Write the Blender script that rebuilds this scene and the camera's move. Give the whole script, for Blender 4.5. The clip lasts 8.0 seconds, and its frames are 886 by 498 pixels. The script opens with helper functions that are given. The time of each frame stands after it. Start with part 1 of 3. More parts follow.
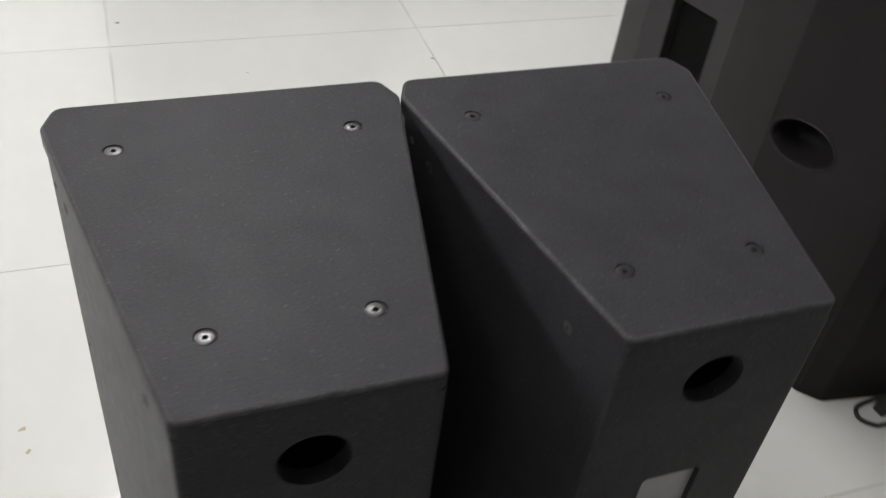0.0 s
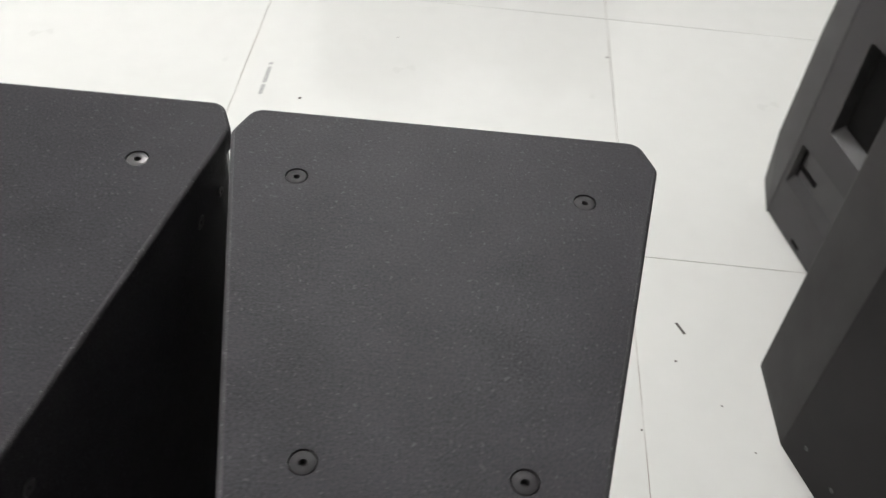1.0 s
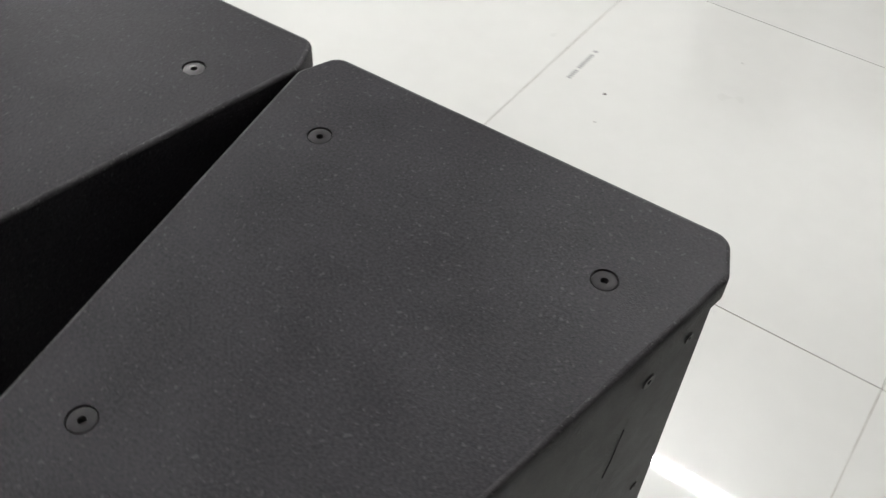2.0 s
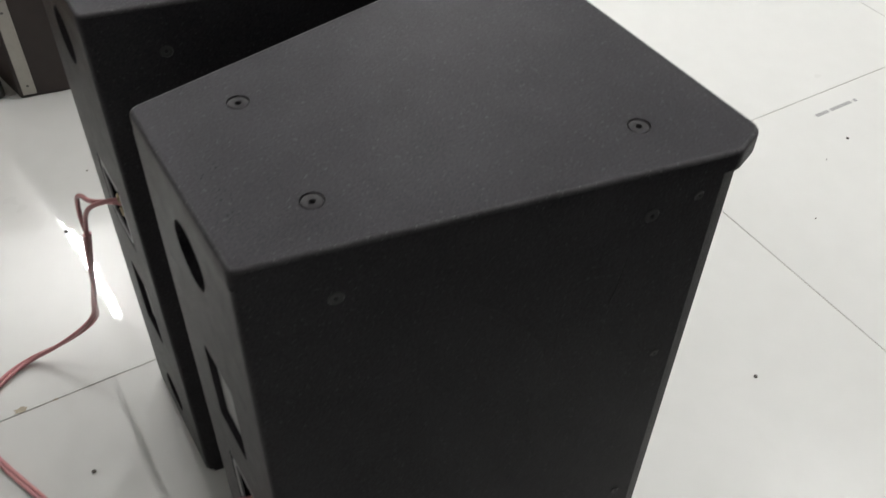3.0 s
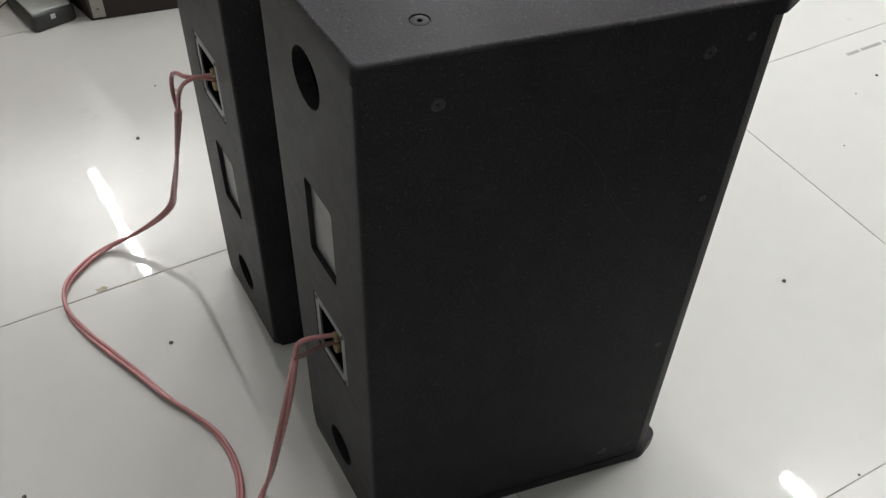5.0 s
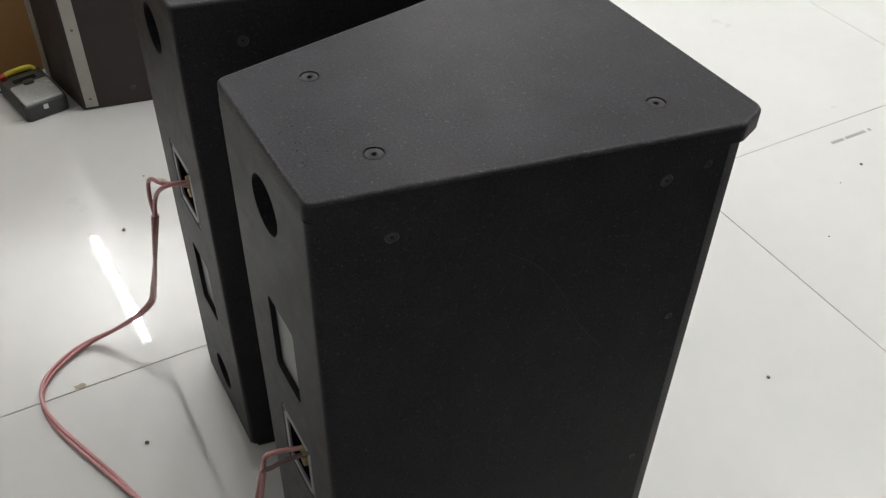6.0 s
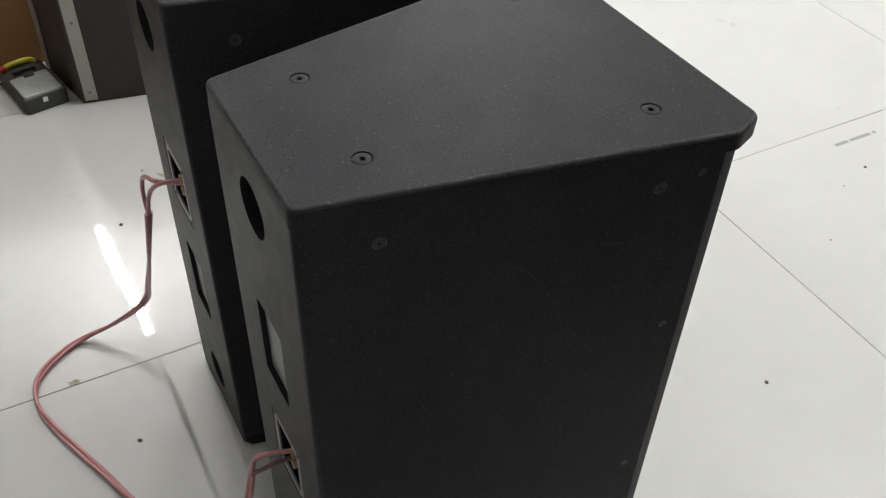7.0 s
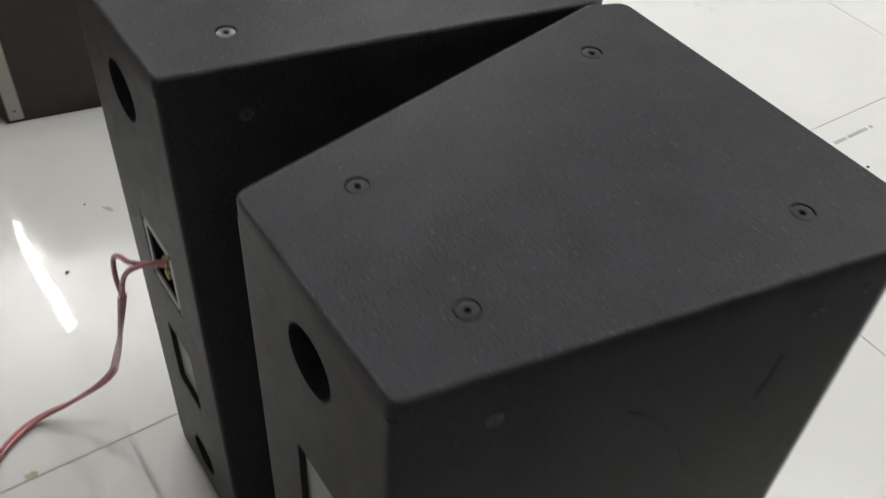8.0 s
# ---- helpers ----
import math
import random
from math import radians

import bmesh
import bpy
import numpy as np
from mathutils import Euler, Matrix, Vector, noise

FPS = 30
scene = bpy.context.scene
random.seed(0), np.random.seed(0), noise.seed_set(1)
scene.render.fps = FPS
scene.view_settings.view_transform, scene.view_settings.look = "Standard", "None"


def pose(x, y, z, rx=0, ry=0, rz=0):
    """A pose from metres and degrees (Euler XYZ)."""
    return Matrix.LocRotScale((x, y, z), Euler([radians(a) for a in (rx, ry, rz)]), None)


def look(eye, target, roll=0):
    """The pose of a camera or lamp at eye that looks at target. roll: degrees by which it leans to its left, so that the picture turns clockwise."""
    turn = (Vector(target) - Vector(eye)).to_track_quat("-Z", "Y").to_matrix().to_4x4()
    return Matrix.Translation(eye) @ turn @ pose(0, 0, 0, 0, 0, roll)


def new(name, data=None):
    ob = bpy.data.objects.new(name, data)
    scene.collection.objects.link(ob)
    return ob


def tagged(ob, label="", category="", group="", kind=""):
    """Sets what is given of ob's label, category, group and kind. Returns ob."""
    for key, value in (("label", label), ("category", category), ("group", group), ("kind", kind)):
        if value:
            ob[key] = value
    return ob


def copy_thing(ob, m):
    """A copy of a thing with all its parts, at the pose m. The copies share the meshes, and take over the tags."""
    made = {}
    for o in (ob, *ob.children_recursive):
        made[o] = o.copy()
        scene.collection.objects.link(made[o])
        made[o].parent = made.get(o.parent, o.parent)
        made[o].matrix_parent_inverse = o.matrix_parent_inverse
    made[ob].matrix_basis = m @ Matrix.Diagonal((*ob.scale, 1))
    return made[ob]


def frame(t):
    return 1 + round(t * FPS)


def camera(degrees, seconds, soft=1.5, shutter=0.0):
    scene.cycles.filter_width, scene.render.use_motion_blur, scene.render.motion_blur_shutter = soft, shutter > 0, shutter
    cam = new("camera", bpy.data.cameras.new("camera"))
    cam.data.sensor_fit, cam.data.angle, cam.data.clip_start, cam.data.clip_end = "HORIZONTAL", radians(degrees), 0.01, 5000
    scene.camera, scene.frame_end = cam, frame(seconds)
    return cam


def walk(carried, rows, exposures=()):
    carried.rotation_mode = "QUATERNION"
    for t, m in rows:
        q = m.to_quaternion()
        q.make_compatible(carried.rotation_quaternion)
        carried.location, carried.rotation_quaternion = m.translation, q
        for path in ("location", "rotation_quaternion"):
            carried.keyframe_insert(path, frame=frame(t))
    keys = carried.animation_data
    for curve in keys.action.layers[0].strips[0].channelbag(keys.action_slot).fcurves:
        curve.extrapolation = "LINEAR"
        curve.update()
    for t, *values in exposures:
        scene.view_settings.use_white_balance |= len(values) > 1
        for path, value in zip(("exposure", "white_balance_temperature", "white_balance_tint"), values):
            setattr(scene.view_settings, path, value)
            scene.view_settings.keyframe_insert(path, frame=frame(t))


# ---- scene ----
cam = camera(51.0, 8.0, soft=1.3, shutter=0.35)

# ---- the walk ----
PATH = [
    (0, (-0.427, -0.416, 1.2), (0.166, 0.983, -0.099), 7.6),
    (0.2, (-0.335, -0.418, 1.209), (0.125, 1.036, -0.085), 7.9),
    (0.5, (-0.2, -0.364, 1.186), (0.086, 1.145, -0.094), 7.2),
    (0.8, (-0.056, -0.261, 1.171), (0.029, 1.202, -0.19), 6.4),
    (1, (0.009, -0.218, 1.169), (0.001, 1.19, -0.251), 5.6),
    (1.2, (0.06, -0.176, 1.155), (-0.134, 1.19, -0.292), 4.7),
    (2.3, (0.307, -0.035, 1.115), (-0.655, 0.972, -0.321), 1.8),
    (2.5, (0.373, -0.05, 1.115), (-0.743, 0.857, -0.276), 1.6),
    (2.8, (0.474, -0.078, 1.124), (-0.719, 0.705, -0.278), 2.1),
    (3, (0.503, -0.102, 1.119), (-0.702, 0.642, -0.293), 1.6),
    (3.5, (0.526, -0.176, 1.096), (-0.661, 0.555, -0.338), 0.8),
    (4, (0.597, -0.229, 1.084), (-0.586, 0.48, -0.364), 1.3),
    (5.3, (0.621, -0.231, 1.108), (-0.605, 0.481, -0.302), 2.3),
    (5.5, (0.608, -0.208, 1.124), (-0.646, 0.516, -0.256), 2.4),
    (6, (0.605, -0.177, 1.134), (-0.688, 0.556, -0.204), 1.6),
    (6.5, (0.603, -0.176, 1.133), (-0.702, 0.539, -0.203), 0.9),
    (7, (0.598, -0.158, 1.135), (-0.692, 0.56, -0.214), 2.0),
    (7.5, (0.538, -0.165, 1.123), (-0.713, 0.567, -0.254), 3.0),
    (8, (0.347, -0.164, 1.112), (-0.793, 0.677, -0.301), 4.6),
]
walk(cam, [(t, look(eye, target, roll)) for t, eye, target, roll in PATH],
     exposures=[(0.0, 0.26), (0.5, 0.33), (1.0, 0.48), (1.2, 0.46), (2.3, 0.24), (3.0, 0.27), (7.0, 0.27), (8.0, 0.20)])

# ---- world and large lights ----
world = bpy.data.worlds.new("world")
scene.world = world
world.use_nodes = True
world.node_tree.nodes["Background"].inputs[0].default_value = (0.8, 0.85, 0.9, 1)
world.node_tree.nodes["Background"].inputs[1].default_value = 0.0
LAMP_POWER = 378.0

# ---- materials ----


def mat(name, colour, rough=0.5, metal=0.0, var=0.12, scale=12.0, fine=160.0, bump=0.0, bump_scale=600.0, bump_dist=0.0004,
        specks=0.0, speck_colour=(0.2, 0.2, 0.2), coat=0.0, rough_var=0.08, per_piece=0.0, spec=0.5, grain=None, speck_scale=None):
    """A principled surface with variation at two scales and fine relief."""
    m = bpy.data.materials.new(name)
    m.use_nodes = True
    nt = m.node_tree
    b = nt.nodes["Principled BSDF"]
    b.inputs["Metallic"].default_value = metal
    b.inputs["Coat Weight"].default_value = coat
    b.inputs["Specular IOR Level"].default_value = spec
    co = nt.nodes.new("ShaderNodeTexCoord").outputs["Object"]

    def noise_at(s, detail=3.0):
        n = nt.nodes.new("ShaderNodeTexNoise")
        n.inputs["Scale"].default_value, n.inputs["Detail"].default_value = s, detail
        nt.links.new(co, n.inputs["Vector"])
        return n.outputs["Fac"]

    def sums(op, a, c):
        n = nt.nodes.new("ShaderNodeMath")
        n.operation = op
        for i, v in enumerate((a, c)):
            if isinstance(v, (int, float)):
                n.inputs[i].default_value = v
            else:
                nt.links.new(v, n.inputs[i])
        return n.outputs[0]

    big, small = noise_at(scale), noise_at(fine)
    fac = sums("ADD", sums("MULTIPLY", sums("SUBTRACT", big, 0.5), 2 * var), sums("MULTIPLY", sums("SUBTRACT", small, 0.5), 1.2 * var if grain is None else grain))
    fac = sums("ADD", fac, 1.0)
    if per_piece:
        rnd = nt.nodes.new("ShaderNodeObjectInfo").outputs["Random"]
        fac = sums("ADD", fac, sums("MULTIPLY", sums("SUBTRACT", rnd, 0.5), per_piece))
    mul = nt.nodes.new("ShaderNodeMix")
    mul.data_type, mul.blend_type = "RGBA", "MULTIPLY"
    mul.inputs["Factor"].default_value = 1.0
    mul.inputs["A"].default_value = (*colour, 1)
    nt.links.new(fac, mul.inputs["B"])
    out = mul.outputs["Result"]
    if specks:
        ramp = nt.nodes.new("ShaderNodeValToRGB")
        ramp.color_ramp.elements[0].position, ramp.color_ramp.elements[1].position = 0.66, 0.74
        nt.links.new(noise_at(speck_scale or bump_scale * 0.7, 1.0), ramp.inputs["Fac"])
        mix = nt.nodes.new("ShaderNodeMix")
        mix.data_type = "RGBA"
        nt.links.new(sums("MULTIPLY", ramp.outputs["Color"], specks), mix.inputs["Factor"])
        nt.links.new(out, mix.inputs["A"])
        mix.inputs["B"].default_value = (*speck_colour, 1)
        out = mix.outputs["Result"]
    nt.links.new(out, b.inputs["Base Color"])
    nt.links.new(sums("ADD", rough, sums("MULTIPLY", sums("SUBTRACT", noise_at(scale * 2.3), 0.5), 2 * rough_var)), b.inputs["Roughness"])
    if bump:
        bn = nt.nodes.new("ShaderNodeBump")
        bn.inputs["Strength"].default_value, bn.inputs["Distance"].default_value = bump, bump_dist
        nt.links.new(noise_at(bump_scale, 2.0), bn.inputs["Height"])
        nt.links.new(bn.outputs["Normal"], b.inputs["Normal"])
    return m


def tile_material():
    """Polished porcelain: a mirror glaze over a duller body, slightly wavy, with faint press dots and cloudy dirt."""
    m = mat("polished_white_tile", (0.655, 0.655, 0.632), 0.30, var=0.045, scale=3.1, fine=22, rough_var=0.06, per_piece=0.03, spec=0.14)
    nt = m.node_tree
    b = nt.nodes["Principled BSDF"]
    b.inputs["Coat Weight"].default_value = 0.9
    b.inputs["Coat Roughness"].default_value = 0.028
    co = nt.nodes.new("ShaderNodeTexCoord").outputs["Object"]

    def calc(op, *args):
        n = nt.nodes.new("ShaderNodeMath")
        n.operation = op
        for k, v in enumerate(args):
            if isinstance(v, (int, float)):
                n.inputs[k].default_value = v
            else:
                nt.links.new(v, n.inputs[k])
        return n.outputs[0]

    def cloud(scale, detail):
        n = nt.nodes.new("ShaderNodeTexNoise")
        n.inputs["Scale"].default_value, n.inputs["Detail"].default_value = scale, detail
        nt.links.new(co, n.inputs["Vector"])
        return n.outputs["Fac"]

    xyz = nt.nodes.new("ShaderNodeSeparateXYZ")
    nt.links.new(co, xyz.inputs[0])
    u, v = (calc("SINE", calc("MULTIPLY", calc(op, xyz.outputs[0], xyz.outputs[1]), 430.0)) for op in ("ADD", "SUBTRACT"))
    dots = calc("MULTIPLY", calc("MULTIPLY", u, v), 0.005)
    wavy = calc("MULTIPLY", cloud(13.0, 2.0), 0.22)
    bump = nt.nodes.new("ShaderNodeBump")
    bump.inputs["Strength"].default_value, bump.inputs["Distance"].default_value = 1.0, 0.0007
    nt.links.new(calc("ADD", dots, wavy), bump.inputs["Height"])
    nt.links.new(bump.outputs["Normal"], b.inputs["Coat Normal"])
    return m


def grout_material():
    """Thin joints: filled pale in places, dirty brown or open and dark in others."""
    m = mat("dirty_grout", (0.5, 0.5, 0.5), 0.85, var=0.25, scale=60)
    nt = m.node_tree
    b = nt.nodes["Principled BSDF"]
    co = nt.nodes.new("ShaderNodeTexCoord").outputs["Object"]
    n = nt.nodes.new("ShaderNodeTexNoise")
    n.inputs["Scale"].default_value, n.inputs["Detail"].default_value = 5.0, 6.0
    nt.links.new(co, n.inputs["Vector"])
    ramp = nt.nodes.new("ShaderNodeValToRGB")
    e = ramp.color_ramp.elements
    e[0].position, e[0].color = 0.36, (0.10, 0.085, 0.07, 1)
    e[1].position, e[1].color = 0.60, (0.56, 0.55, 0.51, 1)
    mid = ramp.color_ramp.elements.new(0.50)
    mid.color = (0.25, 0.21, 0.165, 1)
    nt.links.new(n.outputs["Fac"], ramp.inputs["Fac"])
    nt.links.new(ramp.outputs["Color"], b.inputs["Base Color"])
    return m


def glow(name, colour, strength):
    m = bpy.data.materials.new(name)
    m.use_nodes = True
    b = m.node_tree.nodes["Principled BSDF"]
    b.inputs["Base Color"].default_value = (0.9, 0.9, 0.9, 1)
    b.inputs["Emission Color"].default_value = (*colour, 1)
    b.inputs["Emission Strength"].default_value = strength
    return m


M_PAINT = mat("textured_black_paint", (0.0350, 0.0332, 0.0370), 0.36, var=0.22, scale=26, fine=480, grain=1.25, bump=0.7, bump_scale=820, bump_dist=0.0004,
              specks=0.27, speck_colour=(0.125, 0.125, 0.13), speck_scale=300, spec=0.05)
M_WORN = mat("rubbed_black_paint_edge", (0.054, 0.0515, 0.0555), 0.45, var=0.5, scale=40, fine=260, bump=0.8, bump_scale=800, bump_dist=0.0006,
             specks=0.4, speck_colour=(0.20, 0.20, 0.20), speck_scale=420, spec=0.08)
M_PAINT_C = mat("satin_black_paint", (0.0185, 0.0165, 0.0170), 0.5, spec=0.10, var=0.14, scale=7, fine=200, bump=0.3, bump_scale=700)
M_PLASTIC = mat("moulded_black_plastic", (0.033, 0.030, 0.032), 0.42, spec=0.25, var=0.1, scale=10, fine=260, bump=0.2, bump_scale=900)
# Paler, glossier plastic: the light on the pocket ledges is in the colour.
M_POCKET = mat("lit_pocket_plastic", (0.040, 0.038, 0.039), 0.34, var=0.25, scale=18, fine=260, bump=0.2, bump_scale=900, spec=0.3)
# Near black; in ports and pocket backs it paints the shade inside.
M_DARK = mat("black_and_inner_shade", (0.005, 0.0045, 0.0045), 0.8, var=0.2, spec=0.1)
M_GRILLE = mat("grille_steel", (0.05, 0.05, 0.052), 0.45, metal=0.4, var=0.15, bump=0.4, bump_scale=400)
# Raised above the upright cabinet's screw colour to bring out lamp glints.
M_SCREW = mat("glinting_black_steel", (0.078, 0.076, 0.078), 0.33, metal=0.9, var=0.25, scale=60)
M_SCREW_TOP = mat("painted_screw_head", (0.030, 0.0285, 0.0305), 0.42, var=0.2, scale=60, spec=0.09)
M_SCREW_DARK = mat("painted_screw", (0.050, 0.048, 0.050), 0.4, spec=0.3, metal=0.1, var=0.2, scale=60)
M_SCUFF = mat("scuffed_paint", (0.047, 0.0445, 0.0475), 0.6, var=0.4, scale=90, spec=0.1)
M_LABEL = mat("grey_label_foil", (0.30, 0.30, 0.30), 0.45, metal=0.3, var=0.1, scale=25)
M_PLATE = mat("grey_connector_frame", (0.24, 0.24, 0.25), 0.4, metal=0.5, var=0.12, scale=40)
M_BRASS = mat("gilt_brass", (0.36, 0.285, 0.155), 0.36, metal=1.0, var=0.15, scale=80)
M_CABLE = mat("pink_clear_cable", (0.53, 0.225, 0.23), 0.3, var=0.15, scale=60, fine=500, bump=0.25, bump_scale=260, bump_dist=0.001, coat=0.4)
M_CABLE_D = mat("dark_cable_core", (0.16, 0.09, 0.09), 0.35, var=0.15, scale=60)
M_TILE = tile_material()
M_GROUT = grout_material()
M_WALL = mat("unseen_dark_wall", (0.20, 0.20, 0.197), 0.8, var=0.03, scale=3, bump=0.1, bump_scale=120)
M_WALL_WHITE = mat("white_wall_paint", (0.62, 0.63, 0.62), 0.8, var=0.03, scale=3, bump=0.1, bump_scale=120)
M_CEIL = mat("white_ceiling_paint", (0.82, 0.82, 0.81), 0.85, var=0.02, scale=3)
M_CARPET = mat("brown_black_case_laminate", (0.034, 0.023, 0.021), 0.6, var=0.18, scale=14, fine=380, bump=0.3, bump_scale=500)
M_ALU = mat("dull_aluminium", (0.42, 0.40, 0.36), 0.48, metal=0.5, var=0.12, scale=22)
M_CARD = mat("brown_cardboard", (0.38, 0.20, 0.075), 0.85, var=0.1, scale=6, fine=90, bump=0.2, bump_scale=200)
M_GREY = mat("grey_tool_plastic", (0.05, 0.05, 0.048), 0.5, var=0.12, scale=30, bump=0.2, bump_scale=900)
M_CLEAR = mat("scuffed_clear_lid", (0.46, 0.48, 0.46), 0.25, var=0.15, scale=40)
M_YELLOW = mat("yellow_plastic", (0.66, 0.56, 0.05), 0.4, var=0.12, scale=40)
M_RED = mat("red_plastic", (0.50, 0.05, 0.04), 0.35, var=0.1, scale=40)
M_BLACK_WIRE = mat("black_rubber_wire", (0.02, 0.02, 0.02), 0.5, var=0.2, scale=80)
M_WHITE = mat("white_sticker", (0.75, 0.75, 0.73), 0.5, var=0.04, scale=80)
M_INK = mat("grey_ink", (0.33, 0.33, 0.33), 0.6, var=0.2, scale=200)
M_DUST = mat("dark_grit", (0.10, 0.09, 0.08), 0.9, var=0.3, scale=300)
M_STAIN = mat("brown_stain", (0.42, 0.36, 0.27), 0.7, var=0.3, scale=120)
M_TUBE = glow("fluorescent_tube", (1.0, 0.99, 0.985), LAMP_POWER)
# Same tube turned down, so that the floor near it isn't overlit.
M_TUBE_DIM = glow("dimmed_fluorescent_tube", (1.0, 0.98, 0.96), 0.28 * LAMP_POWER)

# ---- mesh helpers ----


def empty(name, m=None):
    ob = new(name)
    ob.empty_display_size = 0.05
    if m is not None:
        ob.matrix_world = m
    return ob


def mesh_of(name, bm, material, smooth=None):
    me = bpy.data.meshes.new(name)
    bmesh.ops.recalc_face_normals(bm, faces=bm.faces)
    bm.to_mesh(me)
    bm.free()
    me.materials.append(material)
    if smooth:
        me.polygons.foreach_set("use_smooth", [True] * len(me.polygons))
        me.set_sharp_from_angle(angle=radians(smooth))
    return me


def part(name, bm, material, parent=None, label="", smooth=None):
    ob = new(name, mesh_of(name, bm, material, smooth))
    if parent is not None:
        ob.parent = parent
    return tagged(ob, label)


def part_at(name, data, parent, m, label=""):
    ob = new(name, data)
    ob.parent = parent
    ob.matrix_basis = m
    return tagged(ob, label)


def rounded(pts, radii, steps=5):
    """The outline pts with its corners rounded."""
    out, n = [], len(pts)
    for i in range(n):
        p, a, c = (Vector(pts[j % n]) for j in (i, i - 1, i + 1))
        r = radii[i] if isinstance(radii, (list, tuple)) else radii
        u, v = (a - p).normalized(), (c - p).normalized()
        ang = u.angle(v)
        if r <= 0 or ang > 3.1:
            out.append(p)
            continue
        d = min(r / math.tan(ang / 2), 0.48 * (a - p).length, 0.48 * (c - p).length)
        rr = d * math.tan(ang / 2)
        mid = p + (u + v).normalized() * (rr / math.sin(ang / 2))
        s, e = p + u * d - mid, p + v * d - mid
        a0 = math.atan2(s.y, s.x)
        turn = (math.atan2(e.y, e.x) - a0 + math.pi) % (2 * math.pi) - math.pi
        for k in range(steps + 1):
            out.append(mid + rr * Vector((math.cos(a0 + turn * k / steps), math.sin(a0 + turn * k / steps))))
    return out


def prism(pts, z0, z1, bevel_top=0.0, bevel_bottom=0.0, segs=3):
    """An upright prism over the outline pts, its upper or lower rim rounded."""
    bm = bmesh.new()
    low = [bm.verts.new((p[0], p[1], z0)) for p in pts]
    high = [bm.verts.new((p[0], p[1], z1)) for p in pts]
    n = len(pts)
    top = bm.faces.new(high)
    bottom = bm.faces.new(list(reversed(low)))
    for i in range(n):
        bm.faces.new((low[i], low[(i + 1) % n], high[(i + 1) % n], high[i]))
    for face, w in ((top, bevel_top), (bottom, bevel_bottom)):
        if w:
            bmesh.ops.bevel(bm, geom=list(face.edges), offset=w, segments=segs, affect="EDGES", profile=0.5, clamp_overlap=True)
    return bm


def box(x0, x1, y0, y1, z0, z1, bevel=0.0, segs=2):
    bm = bmesh.new()
    bmesh.ops.create_cube(bm, size=1, matrix=Matrix.LocRotScale(((x0 + x1) / 2, (y0 + y1) / 2, (z0 + z1) / 2), None, (x1 - x0, y1 - y0, z1 - z0)))
    if bevel:
        bmesh.ops.bevel(bm, geom=list(bm.edges), offset=bevel, segments=segs, affect="EDGES", profile=0.5, clamp_overlap=True)
    return bm


def join(*bms):
    out = bmesh.new()
    for b in bms:
        me = bpy.data.meshes.new("tmp")
        b.to_mesh(me)
        b.free()
        out.from_mesh(me)
        bpy.data.meshes.remove(me)
    return out


def moved(bm, m):
    bm.transform(m)
    return bm


def lathe(profile, steps=20):
    """A body turned about z from (radius, height) pairs."""
    bm = bmesh.new()
    rings = []
    for r, z in profile:
        if r < 1e-6:
            rings.append([bm.verts.new((0, 0, z))])
        else:
            rings.append([bm.verts.new((r * math.cos(2 * math.pi * k / steps), r * math.sin(2 * math.pi * k / steps), z)) for k in range(steps)])
    for a, c in zip(rings, rings[1:]):
        for k in range(steps):
            j = (k + 1) % steps
            if len(a) == 1 and len(c) > 1:
                bm.faces.new((a[0], c[k], c[j]))
            elif len(c) == 1 and len(a) > 1:
                bm.faces.new((a[k], a[j], c[0]))
            elif len(a) > 1:
                bm.faces.new((a[k], a[j], c[j], c[k]))
    return bm


def plate(outer, holes, depth):
    """A flat plate in the xy plane from z = 0 to z = -depth, with holes that go right through."""
    bm = bmesh.new()
    edges, loops = [], []
    for loop in (outer, *holes):
        vs = [bm.verts.new((p[0], p[1], 0)) for p in loop]
        loops.append(vs)
        edges += [bm.edges.new((vs[i], vs[(i + 1) % len(vs)])) for i in range(len(vs))]
    bmesh.ops.triangle_fill(bm, use_beauty=True, use_dissolve=False, edges=edges, normal=(0, 0, 1))
    front = list(bm.faces)
    copies = {v: bm.verts.new((v.co.x, v.co.y, -depth)) for v in list(bm.verts)}
    for f in front:
        bm.faces.new([copies[v] for v in reversed(f.verts)])
    for vs in loops:
        for i in range(len(vs)):
            a, c = vs[i], vs[(i + 1) % len(vs)]
            bm.faces.new((a, c, copies[c], copies[a]))
    return bm


def smooth_line(pts, per=10):
    """A Catmull-Rom line through pts."""
    p = [Vector(q) for q in pts]
    p = [2 * p[0] - p[1], *p, 2 * p[-1] - p[-2]]
    out = []
    for i in range(1, len(p) - 2):
        for k in range(per):
            t = k / per
            a, b, c, d = p[i - 1:i + 3]
            out.append(0.5 * ((2 * b) + (c - a) * t + (2 * a - 5 * b + 4 * c - d) * t * t + (3 * b - a - 3 * c + d) * t ** 3))
    return [*out, p[-2]]


